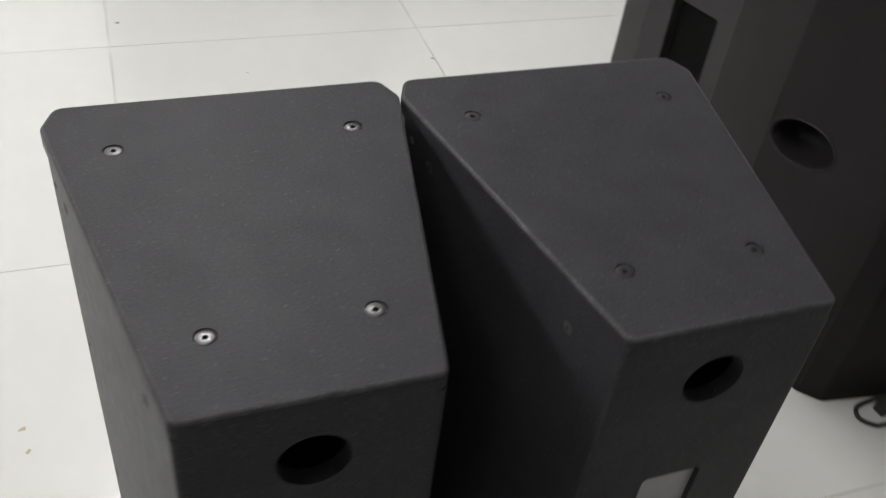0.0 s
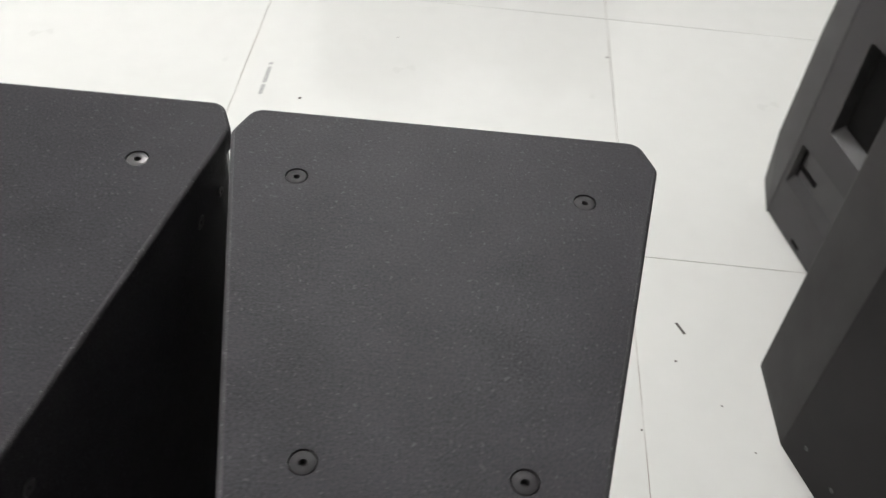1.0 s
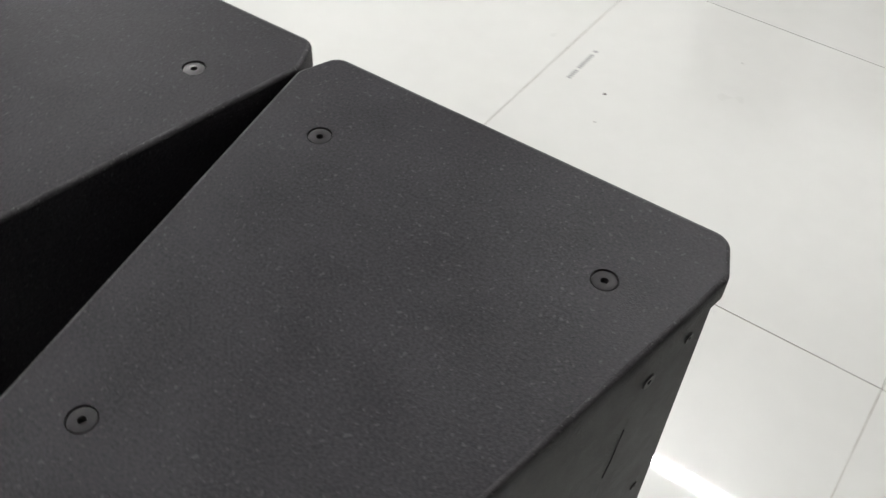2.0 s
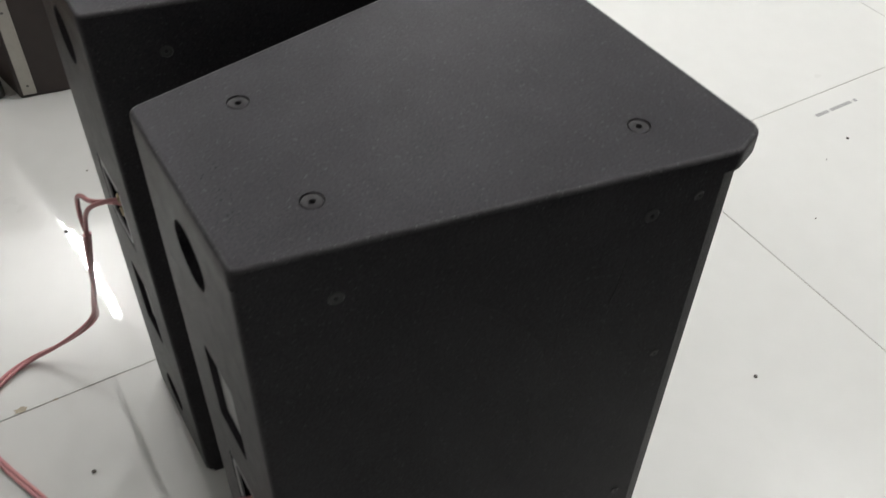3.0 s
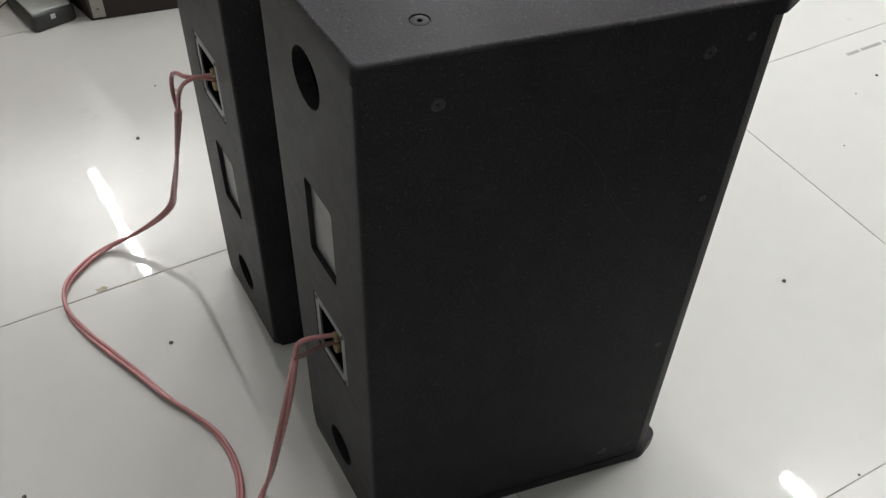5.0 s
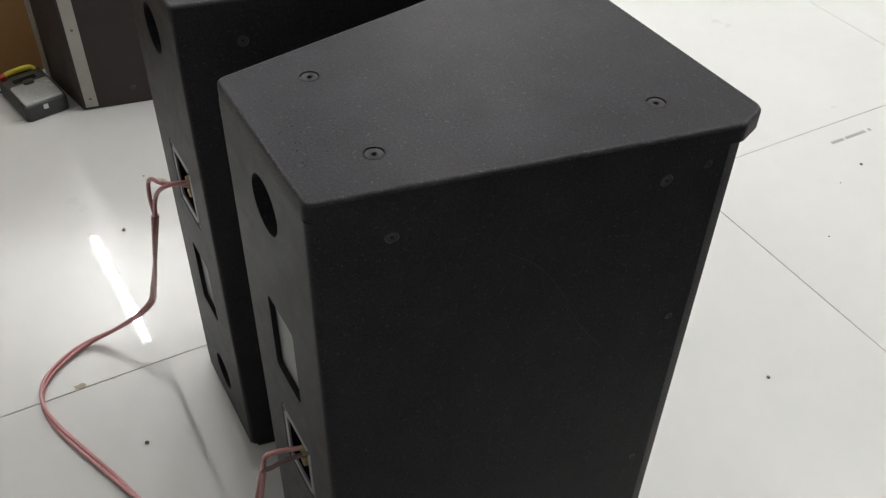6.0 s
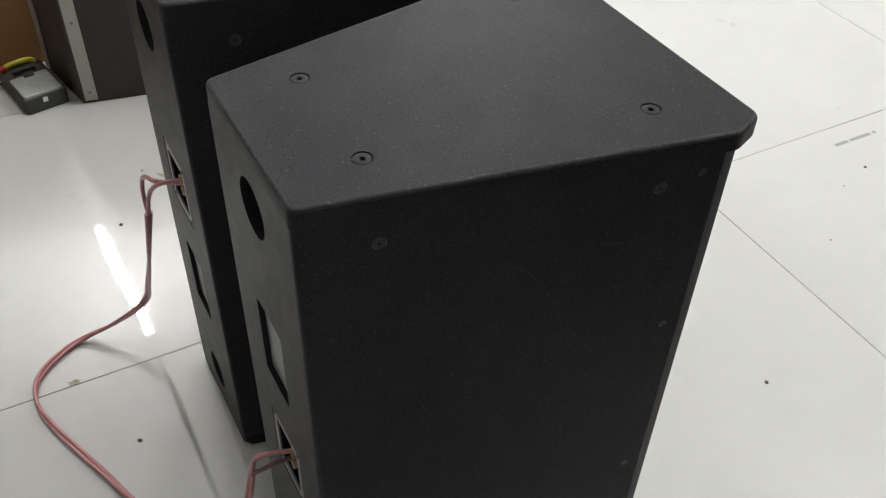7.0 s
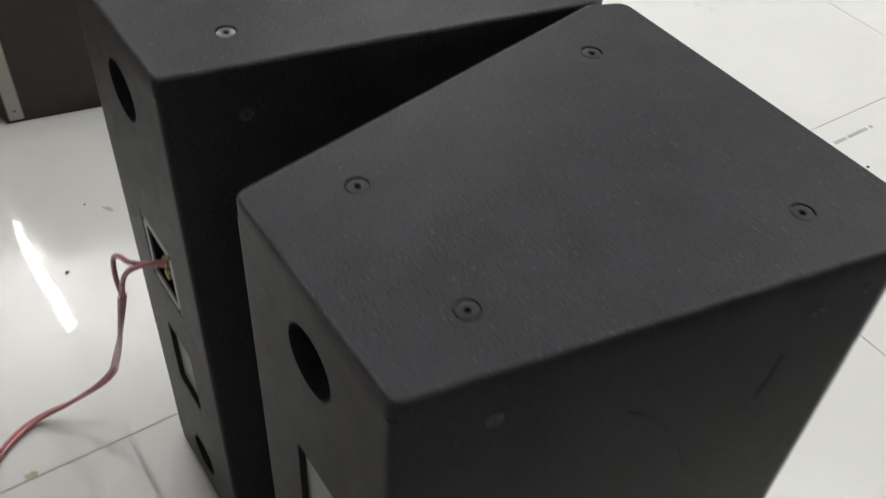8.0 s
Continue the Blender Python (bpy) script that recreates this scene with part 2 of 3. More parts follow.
def tube(line, r, sides=8, flat=1.0, twist=0.0, offset=0.0):
    """A cord of radius r along the line; with offset it winds round the line, turn by turn."""
    bm = bmesh.new()
    rings = []
    up = Vector((0, 0, 1))
    for i, p in enumerate(line):
        d = (line[min(i + 1, len(line) - 1)] - line[max(i - 1, 0)]).normalized()
        if abs(d.dot(up)) > 0.98:
            up = Vector((1, 0, 0))
        side = d.cross(up).normalized()
        up = side.cross(d).normalized()
        ang = twist * i
        centre = p + offset * (math.cos(ang) * side + math.sin(ang) * up)
        rings.append([bm.verts.new(centre + r * (math.cos(2 * math.pi * k / sides) * side + flat * math.sin(2 * math.pi * k / sides) * up)) for k in range(sides)])
    for a, c in zip(rings, rings[1:]):
        for k in range(sides):
            bm.faces.new((a[k], a[(k + 1) % sides], c[(k + 1) % sides], c[k]))
    bm.faces.new(list(reversed(rings[0])))
    bm.faces.new(rings[-1])
    return bm


def circle(cx, cy, r, n=32):
    return [(cx + r * math.cos(2 * math.pi * k / n), cy + r * math.sin(2 * math.pi * k / n)) for k in range(n)]


def rect(x0, x1, y0, y1, r=0.0):
    pts = [(x0, y0), (x1, y0), (x1, y1), (x0, y1)]
    return rounded(pts, r, 4) if r else pts


# ---- room: floor, walls, ceiling, lamps ----
TILE = 0.7965
JX, JY = -0.462, 0.177
NX0, NX1, NY0, NY1 = -9, 6, -5, 6
X0, X1 = JX + NX0 * TILE, JX + NX1 * TILE
Y0, Y1 = JY + NY0 * TILE, JY + NY1 * TILE
ROOM_H = 3.7
LAMP_Z = 3.605
floor = part("floor", box(X0 - 0.2, X1 + 0.2, Y0 - 0.2, Y1 + 0.2, -0.12, -0.0012), M_GROUT)
tagged(floor, "polished white tile floor with thin grey joints", "floor", kind="structure")

# Grey walls are added out of view, darkened to keep bounced light low.
for name, b in (("wall_north", (X0 - 0.2, X1 + 0.2, Y1, Y1 + 0.2)), ("wall_south", (X0 - 0.2, X1 + 0.2, Y0 - 0.2, Y0)),
                ("wall_west", (X0 - 0.2, X0, Y0, Y1)), ("wall_east", (X1, X1 + 0.2, Y0, Y1))):
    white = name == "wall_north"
    tagged(part(name, box(*b, -0.001, ROOM_H), M_WALL_WHITE if white else M_WALL), "plain white painted wall" if white else "plain unseen wall kept dark grey to bounce little light", "wall", kind="structure")
tagged(part("ceiling", box(X0 - 0.2, X1 + 0.2, Y0 - 0.2, Y1 + 0.2, ROOM_H, ROOM_H + 0.15), M_CEIL), "plain white painted ceiling", "ceiling", kind="structure")


def ceiling_light(tube_material):
    """A bare fluorescent tube under a slim white tray."""
    e = empty("ceiling_light")
    part("tray", box(-0.62, 0.62, -0.03, 0.03, 0.035, 0.095, 0.004), M_CEIL, e)
    part("tube", moved(lathe([(0, -0.59), (0.019, -0.59), (0.019, 0.59), (0, 0.59)], 12), Matrix.Rotation(radians(90), 4, "Y")), tube_material, e, "lit fluorescent tube")
    for s in (-1, 1):
        part("lamp_holder", box(s * 0.605 - 0.012, s * 0.605 + 0.012, -0.018, 0.018, -0.018, 0.036, 0.003), M_CEIL, e)
    return tagged(e, "bare lit fluorescent tube in slim white ceiling tray", "ceiling light", group="ceiling lights")


DIM_LIGHT = (-1.5, 0.2)
LIGHTS = [(-4.655, 0.145), (-1.5, 0.2), (-0.23, 2.97), (-4.5, 2.85)]
for x, y in LIGHTS:
    ceiling_light(M_TUBE_DIM if (x, y) == DIM_LIGHT else M_TUBE).matrix_world = pose(x, y, LAMP_Z, 0, 0, 3.5 if x < -4.6 else 1.5)

# ---- the two black loudspeakers ----
H = 0.704
CAP = 0.018
BACK_Y = -0.011
OUTLINE = [(-0.098, BACK_Y), (0.098, BACK_Y), (0.1693, 0.353), (0.1566, 0.3848), (-0.1566, 0.3848), (-0.1693, 0.353)]


def screw_mesh(material, r=0.009):
    """A countersunk socket screw in a cup washer."""
    prof = [(0, -0.005), (r * 0.25, -0.005), (r * 0.28, -0.0011), (r * 0.82, -0.0008), (r * 0.87, -0.0011), (r * 0.885, -0.0024), (r * 0.93, -0.0024), (r * 0.945, -0.0004), (r, -0.0012)]
    return mesh_of("screw", lathe(prof, 20), material, 40)


SCREW, SCREW_BLACK = screw_mesh(M_SCREW), screw_mesh(M_SCREW_TOP)


def side_screw_mesh(r):
    """A small pan-head screw with a socket."""
    return mesh_of("screw", lathe([(0, -0.002), (r * 0.30, -0.002), (r * 0.32, 0.0004), (r * 0.85, 0.0006), (r, -0.0004)], 16), M_SCREW_DARK, 40)


SCREW_SMALL, SCREW_SIDE = side_screw_mesh(0.0042), side_screw_mesh(0.0062)


TOP_SCREWS = ((-0.0635, 0.063), (0.0635, 0.063), (-0.109, 0.306), (0.109, 0.306))


def inset(pts, d):
    """The outline pts (anticlockwise) drawn in by d."""
    out, n = [], len(pts)
    for i in range(n):
        a, p, c = Vector(pts[i - 1]), Vector(pts[i]), Vector(pts[(i + 1) % n])
        u, v = (p - a).normalized(), (c - p).normalized()
        m = Vector((-u.y - v.y, u.x + v.x)).normalized()
        out.append(p + m * d / max(0.5, m.dot(Vector((-u.y, u.x)))))
    return out


def cap_panel(rim):
    """The top board: rounded rim, and four countersunk holes for the screws."""
    r, steps = 0.0036, 4
    inner = inset(rim, r)
    bm = plate(inner, [circle(x, y, 0.0089, 20) for x, y in TOP_SCREWS], 0.007)
    bm.transform(Matrix.Translation((0, 0, H)))
    skirt = bmesh.new()
    rows = []
    for k in range(steps + 1):
        a = math.pi / 2 * k / steps
        rows.append([(q.x, q.y, H - r + r * math.cos(a)) for q in inset(rim, r - r * math.sin(a))])
    rows.append([(q[0], q[1], H - CAP) for q in rim])
    rows.append([(q.x, q.y, H - CAP) for q in inner])
    vs = [[skirt.verts.new(q) for q in row] for row in rows]
    n = len(rim)
    for k, (lo, hi) in enumerate(zip(vs, vs[1:])):
        for i in range(n):
            f = skirt.faces.new((lo[i], hi[i], hi[(i + 1) % n], lo[(i + 1) % n]))
            f.material_index = 1 if k < steps else 0
    skirt.faces.new(vs[-1])
    out = join(bm, skirt)
    bmesh.ops.remove_doubles(out, verts=out.verts, dist=1e-5)
    return out


def loudspeaker(flip=False):
    """A trapezoid two-way cabinet; flip: stood on its head."""
    e = empty("loudspeaker")
    zz = (lambda z: H - z) if flip else (lambda z: z)
    rim = rounded(OUTLINE, [0.010, 0.010, 0.014, 0.014, 0.014, 0.014], 6)
    top = part("top_panel", cap_panel(rim), M_PAINT, e, smooth=35)
    top.data.materials.append(M_WORN)
    part("bottom_panel", prism(rim, 0.0, CAP, bevel_bottom=0.007), M_PAINT, e, smooth=35)
    for s in (-1, 1):
        p0, p1 = Vector((0.0977, BACK_Y)), Vector((0.1667, 0.346))
        d = (p1 - p0).normalized()
        nrm = Vector((d.y, -d.x))
        end = p0 + d * ((0.356 - p0.y) / d.y)
        outer = [(0.088, BACK_Y), tuple(p0), tuple(end - d * 0.013), tuple(end - nrm * 0.0045), tuple(end - nrm * 0.015), tuple(p0 + d * 0.03 - nrm * 0.015), (0.088, BACK_Y + 0.015)]
        pts = rounded(outer, [0, 0.010, 0.004, 0.002, 0, 0, 0], 6)
        pts = [(s * p[0], p[1]) for p in pts]
        part("side_panel", prism(pts, CAP, H - CAP), M_PAINT, e, smooth=35)
        ang = math.atan2(nrm.y * 1.0, nrm.x) if s > 0 else math.pi - math.atan2(nrm.y, nrm.x)
        out_m = Matrix.Rotation(ang, 4, "Z") @ Matrix.Rotation(radians(90), 4, "Y")
        for y, z, kind in ((0.326, 0.668, 0), (0.326, 0.484, 0), (0.326, 0.255, 0), (0.326, 0.045, 0),
                           (0.289, 0.659, 1), (0.054, 0.657, 1), (0.289, 0.045, 1), (0.054, 0.047, 1)):
            q = p0 + d * ((y - p0.y) / d.y) + nrm * 0.0004
            part_at("screw", SCREW_SIDE if kind else SCREW_SMALL, e, Matrix.Translation((s * q.x, q.y, zz(z))) @ out_m)
    # Back panel with two ports, the label recess and the connector opening.
    holes = [circle(0, zz(0.634), 0.0285), circle(0, zz(0.070), 0.0285), rect(-0.031, 0.031, min(zz(0.401), zz(0.502)), max(zz(0.401), zz(0.502)), 0.006),
             rect(-0.0392, 0.0392, min(zz(0.2378), zz(0.3302)), max(zz(0.2378), zz(0.3302)), 0.003)]
    to_back = Matrix.Translation((0, BACK_Y, 0)) @ Matrix.Rotation(radians(90), 4, "X")
    part("back_panel", moved(plate(rect(-0.088, 0.088, CAP, H - CAP), holes, 0.015), to_back), M_PAINT, e)
    # Tube and added end disc are near black: the port's inner shade as colour.
    for z in (0.634, 0.070):
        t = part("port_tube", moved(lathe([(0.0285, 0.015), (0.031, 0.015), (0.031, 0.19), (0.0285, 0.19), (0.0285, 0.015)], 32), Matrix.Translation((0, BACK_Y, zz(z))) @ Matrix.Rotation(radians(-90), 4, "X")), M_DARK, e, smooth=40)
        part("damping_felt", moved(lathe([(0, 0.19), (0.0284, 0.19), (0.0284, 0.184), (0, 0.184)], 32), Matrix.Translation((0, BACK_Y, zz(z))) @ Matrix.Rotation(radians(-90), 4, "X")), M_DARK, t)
    za, zb = sorted((zz(0.4005), zz(0.5025)))
    lab = part("label_plate", box(-0.034, 0.034, BACK_Y + 0.006, BACK_Y + 0.012, za - 0.002, zb + 0.002, 0.0006), M_LABEL, e, "blank grey foil label plate sunk in recess")
    za, zb = sorted((zz(0.239), zz(0.329)))
    frame_bm = moved(plate(rect(-0.038, 0.038, za, zb, 0.003), [rect(-0.0285, 0.0285, za + 0.0115, zb - 0.0115, 0.004)], 0.0022), Matrix.Translation((0, BACK_Y + 0.0006, 0)) @ Matrix.Rotation(radians(90), 4, "X"))
    fr = part("connector_plate", frame_bm, M_PLATE, e, "grey connector plate with sunk black cup")
    cup = join(box(-0.0285, 0.0285, BACK_Y + 0.024, BACK_Y + 0.027, za + 0.0115, zb - 0.0115),
               box(-0.0315, -0.0285, BACK_Y + 0.003, BACK_Y + 0.027, za + 0.0085, zb - 0.0085), box(0.0285, 0.0315, BACK_Y + 0.003, BACK_Y + 0.027, za + 0.0085, zb - 0.0085),
               box(-0.0285, 0.0285, BACK_Y + 0.003, BACK_Y + 0.027, za + 0.0085, za + 0.0115), box(-0.0285, 0.0285, BACK_Y + 0.003, BACK_Y + 0.027, zb - 0.0115, zb - 0.0085))
    part("cup", cup, M_DARK, fr, "black plastic cup")
    for k in (-1, 1):
        z = (za + zb) / 2 + 0.0095 * k
        prof = [(0.0, 0.0), (0.0052, 0.0), (0.0052, 0.004), (0.0036, 0.0042), (0.0036, 0.008), (0.0058, 0.0082), (0.0062, 0.010), (0.0062, 0.021), (0.0054, 0.0225), (0.003, 0.0225), (0.003, 0.012), (0, 0.012)]
        part("binding_post", moved(lathe(prof, 18), Matrix.Translation((0.006, BACK_Y + 0.0238, z)) @ Matrix.Rotation(radians(90), 4, "X")), M_BRASS, fr, "gilt brass binding post", smooth=35)
    for x in (-0.033, 0.033):
        for z in (za + 0.006, zb - 0.006):
            part_at("screw", SCREW_SMALL, fr, Matrix.Translation((x, BACK_Y + 0.0002, z)) @ Matrix.Rotation(radians(90), 4, "X") @ Matrix.Scale(0.7, 4))
    # Bowed steel grille between the end panels.
    g = [(-0.158, 0.350), (-0.146, 0.357), (-0.08, 0.365), (0, 0.368), (0.08, 0.365), (0.146, 0.357), (0.158, 0.350), (0.150, 0.342), (0, 0.362), (-0.150, 0.342)]
    part("grille", prism(g, CAP + 0.0005, H - CAP - 0.0005), M_GRILLE, e, "dark perforated steel front grille")
    part("badge", box(-0.022, 0.022, 0.3678, 0.3705, zz(0.668) - 0.004, zz(0.668) + 0.004, 0.0008), M_WHITE, e, "small blank white badge")
    for k, (x, y) in enumerate(TOP_SCREWS):
        part_at("screw", SCREW if flip else SCREW_BLACK, e, Matrix.Translation((x, y, H + 0.0004)))
    return e


speaker = loudspeaker()
speaker.matrix_world = pose(0.0043, 0, 0, 0, 0, 0.8)
tagged(speaker, "black textured trapezoid loudspeaker cabinet standing upright on tiles", "loudspeaker", group="pair of loudspeakers")
speaker_flip = loudspeaker(flip=True)
speaker_flip.matrix_world = pose(-0.3348, -0.0014, 0, 0, 0, 0.8)
tagged(speaker_flip, "black textured loudspeaker stood upside down with four black socket screws", "loudspeaker", group="pair of loudspeakers")

# Fine pale scratches rubbed into one side of the upright cabinet: distance along the board, height.
side_a, side_b = Vector((0.0977, BACK_Y, 0)), Vector((0.1667, 0.346, 0))
side_dir = (side_b - side_a).normalized()
side_out = Vector((side_dir.y, -side_dir.x, 0))
for pts in (((0.169, 0.612), (0.196, 0.590), (0.221, 0.554), (0.241, 0.510), (0.273, 0.463)), ((0.293, 0.619), (0.289, 0.590), (0.284, 0.570))):
    line = smooth_line([side_a + side_dir * u + Vector((0, 0, z)) + side_out * 0.0001 for u, z in pts], 6)
    part("scratch", tube(line, 0.0004, 5), M_SCUFF, speaker, "fine pale scratch")

# ---- three more of the same loudspeakers, facing the pair across the floor ----
for x, y in ((-0.315, 2.71), (0.0, 2.96), (0.34, 2.83)):
    tagged(copy_thing(speaker, pose(x, y, 0, 0, 0, 180)), "black textured loudspeaker facing the pair across the floor", "loudspeaker", group="row of loudspeakers")

# ---- satin black cabinet with a sunk round handle ----


def round_handle_speaker():
    e = empty("loudspeaker")
    a, b = Vector((0.541, 0.600)), Vector((0.624, 0.384))
    d = (b - a).normalized()
    inn = Vector((-d.y, d.x))
    if inn.x < 0:
        inn = -inn
    front, rest = (0.535, 0.752), [(0.655, 0.352), (0.86, 0.325), (0.975, 0.53), (0.94, 0.80), (0.60, 0.80)]
    full = rounded([front, tuple(a), tuple(b), *rest], [0.008, 0.02, 0.02, 0.02, 0.02, 0.02, 0.01, 0.01], 4)
    part("top_panel", prism(full, 0.672, 0.690, 0.004), M_PAINT_C, e, smooth=35)
    part("bottom_panel", prism(full, 0.0, 0.016, 0, 0.003), M_PAINT_C, e, smooth=35)
    core = [front, tuple(a), tuple(a + inn * 0.075), tuple(b + inn * 0.075), tuple(b), *rest]
    core = rounded(core, [0.008, 0.0, 0, 0, 0, 0.02, 0.02, 0.02, 0.01, 0.01], 4)
    part("body", prism(core, 0.016, 0.672), M_PAINT_C, e, smooth=35)
    # Side board in its own plane: x along the board, y up.
    to_face = Matrix.Translation((a.x, a.y, 0)) @ Matrix(((d.x, 0, -inn.x, 0), (d.y, 0, -inn.y, 0), (0, 1, 0, 0), (0, 0, 0, 1)))
    L = (b - a).length
    oval = [(0.064 + 0.056 * math.cos(k * math.pi / 20), 0.430 + 0.036 * math.sin(k * math.pi / 20)) for k in range(40)]
    side = part("side_panel", moved(plate(rect(0.0005, L - 0.0005, 0.016, 0.672), [oval], 0.016), to_face), M_PAINT_C, e)
    cup = bmesh.new()
    rings = []
    for s, z in ((1.0, 0.0004), (1.05, 0.0018), (1.10, 0.0004), (1.0, 0.0004), (0.97, -0.004), (0.94, -0.03), (0.80, -0.052), (0.45, -0.062)):
        rings.append([cup.verts.new((0.064 + 0.056 * s * math.cos(k * math.pi / 20), 0.430 + 0.036 * s * math.sin(k * math.pi / 20), z)) for k in range(40)])
    for p, q in zip(rings, rings[1:]):
        for k in range(40):
            cup.faces.new((p[k], p[(k + 1) % 40], q[(k + 1) % 40], q[k]))
    cup.faces.new(rings[-1])
    part("handle_cup", moved(cup, to_face), M_PAINT_C, side, "sunk oval black plastic handle", smooth=40)
    for x, z in ((0.107, 0.045), (0.161, 0.108), (0.04, 0.05), (0.20, 0.60)):
        part_at("screw", SCREW_SMALL, side, to_face @ Matrix.Translation((x, z, 0.0004)))
    return tagged(e, "large satin black loudspeaker with a sunk oval side handle", "loudspeaker")


round_handle_speaker()

# ---- moulded plastic cabinet with deep pockets ----


def moulded_speaker():
    e = empty("loudspeaker")
    q0, q1 = Vector((0.596, 1.184)), Vector((0.650, 0.989))
    d = (q1 - q0).normalized()
    inn = Vector((-d.y, d.x))
    if inn.x < 0:
        inn = -inn
    face = Matrix.Translation((q0.x, q0.y, 0)) @ Matrix(((d.x, 0, -inn.x, 0), (d.y, 0, -inn.y, 0), (0, 1, 0, 0), (0, 0, 0, 1)))
    # Pocketed side shell; x along it, y up, z outwards.
    pockets = [rounded([(0.070, 0.090), (0.240, 0.088), (0.240, 0.182), (0.072, 0.180)], 0.006, 3),
               rounded([(0.124, 0.243), (0.240, 0.243), (0.240, 0.424), (0.124, 0.422)], 0.006, 3),
               rounded([(0.088, 0.488), (0.240, 0.488), (0.240, 0.600), (0.088, 0.600)], 0.006, 3)]
    shell = [(0.056, 0.004), (0.300, 0.004), (0.300, 0.66), (0.066, 0.66)]
    side = part("side_shell", moved(plate(shell, pockets, 0.05), face), M_PLASTIC, e)
    # Upper two backs are near black: the shade inside is painted on.
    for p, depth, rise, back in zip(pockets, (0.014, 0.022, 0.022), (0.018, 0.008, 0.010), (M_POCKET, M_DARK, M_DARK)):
        cx, cy = sum(q[0] for q in p) / len(p), sum(q[1] for q in p) / len(p)
        inner = [(cx + (q[0] - cx) * 0.97, cy + (q[1] - cy) * 0.94 + (rise if q[1] < cy else 0), -depth) for q in p]
        wall, floor_bm = bmesh.new(), bmesh.new()
        rings = [[wall.verts.new((q[0], q[1], -0.0005)) for q in p], [wall.verts.new(q) for q in inner]]
        n = len(p)
        for i in range(n):
            wall.faces.new((rings[0][i], rings[0][(i + 1) % n], rings[1][(i + 1) % n], rings[1][i]))
        part("pocket", moved(wall, face), M_POCKET, side, "sunk pocket in the moulded shell", smooth=30)
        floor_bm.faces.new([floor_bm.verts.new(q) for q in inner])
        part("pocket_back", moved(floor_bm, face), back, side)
    # Ribs that stand in the lowest pocket.
    part("rib", moved(join(box(0.070, 0.079, 0.088, 0.178, -0.013, -0.0115, 0.0004), box(0.079, 0.132, 0.125, 0.134, -0.013, -0.0115, 0.0004)), face), M_DARK, side, "dark T-shaped slot")
    part("slot", moved(box(0.149, 0.175, 0.012, 0.020, -0.001, 0.0006, 0.0003), face), M_DARK, side, "small dark slot")
    # Edge guard with stepped outline.
    edge = [(0.002, 0.020), (0.024, 0.0), (0.056, 0.0), (0.066, 0.66), (0.010, 0.66), (0.008, 0.374), (-0.014, 0.358), (-0.018, 0.134), (-0.006, 0.122), (-0.005, 0.030)]
    bm = bmesh.new()
    lo = [bm.verts.new((x, y, -0.10)) for x, y in edge]
    hi = [bm.verts.new((x, y, 0.0008 if x > 0.04 else -0.014)) for x, y in edge]
    n = len(edge)
    for i in range(n):
        bm.faces.new((lo[i], lo[(i + 1) % n], hi[(i + 1) % n], hi[i]))
    bmesh.ops.triangulate(bm, faces=[bm.faces.new(hi), bm.faces.new(list(reversed(lo)))])
    part("edge_guard", moved(bm, face), M_PLASTIC, e, "stepped moulded edge guard")
    part("body", moved(box(0.0035, 0.30, 0.012, 0.662, -0.36, -0.0505, 0.006), face), M_PLASTIC, e)
    part("foot", moved(box(0.06, 0.24, 0.0, 0.012, -0.30, -0.004, 0.002), face), M_DARK, e, "black rubber foot")
    cap = part("knob", moved(lathe([(0, 0.0), (0.016, 0.0), (0.016, 0.003), (0.0125, 0.003), (0.0125, 0.012), (0.010, 0.014), (0, 0.014)], 20), face @ Matrix.Translation((0.264, 0.045, 0.0004))), M_RED, e, "round red plastic knob", smooth=35)
    return tagged(e, "moulded black plastic loudspeaker with deep side pockets", "loudspeaker")


moulded_speaker()

# ---- far corner: trimmed cases, cardboard box, tool case ----


def trimmed_case():
    """A dark laminate case with aluminium trims on two of its upright edges."""
    e = empty("equipment_case", pose(-1.236, -0.032, 0, 0, 0, -10.4))
    plan = rounded([(0, 0), (0, 0.42), (-0.34, 0.40), (-0.174, -0.074)], 0.004, 3)
    part("body", prism(plan, 0.0, 0.37, 0.004, 0.003), M_CARPET, e, smooth=35)
    trim = part("edge_trim", box(-0.003, 0.0022, 0.006, 0.032, 0.007, 0.366, 0.001), M_ALU, e, "dull aluminium edge trim")
    for z in (0.027, 0.19, 0.34):
        part_at("rivet", SCREW_SMALL, trim, Matrix.Translation((0.0026, 0.019, z)) @ Matrix.Rotation(radians(90), 4, "Y") @ Matrix.Scale(0.6, 4))
    part("corner_trim", moved(box(-0.030, 0.0, -0.0022, 0.003, 0.004, 0.366, 0.001), pose(-0.1445, -0.0615, 0, 0, 0, 23.0)), M_ALU, e, "dull aluminium corner trim")
    for y, z in ((0.111, 0.039), (0.30, 0.039)):
        part_at("screw", SCREW_SIDE, e, Matrix.Translation((0.0005, y, z)) @ Matrix.Rotation(radians(90), 4, "Y"))
    return tagged(e, "dark brown laminate equipment case with aluminium edge trims", "equipment case")


trimmed_case()


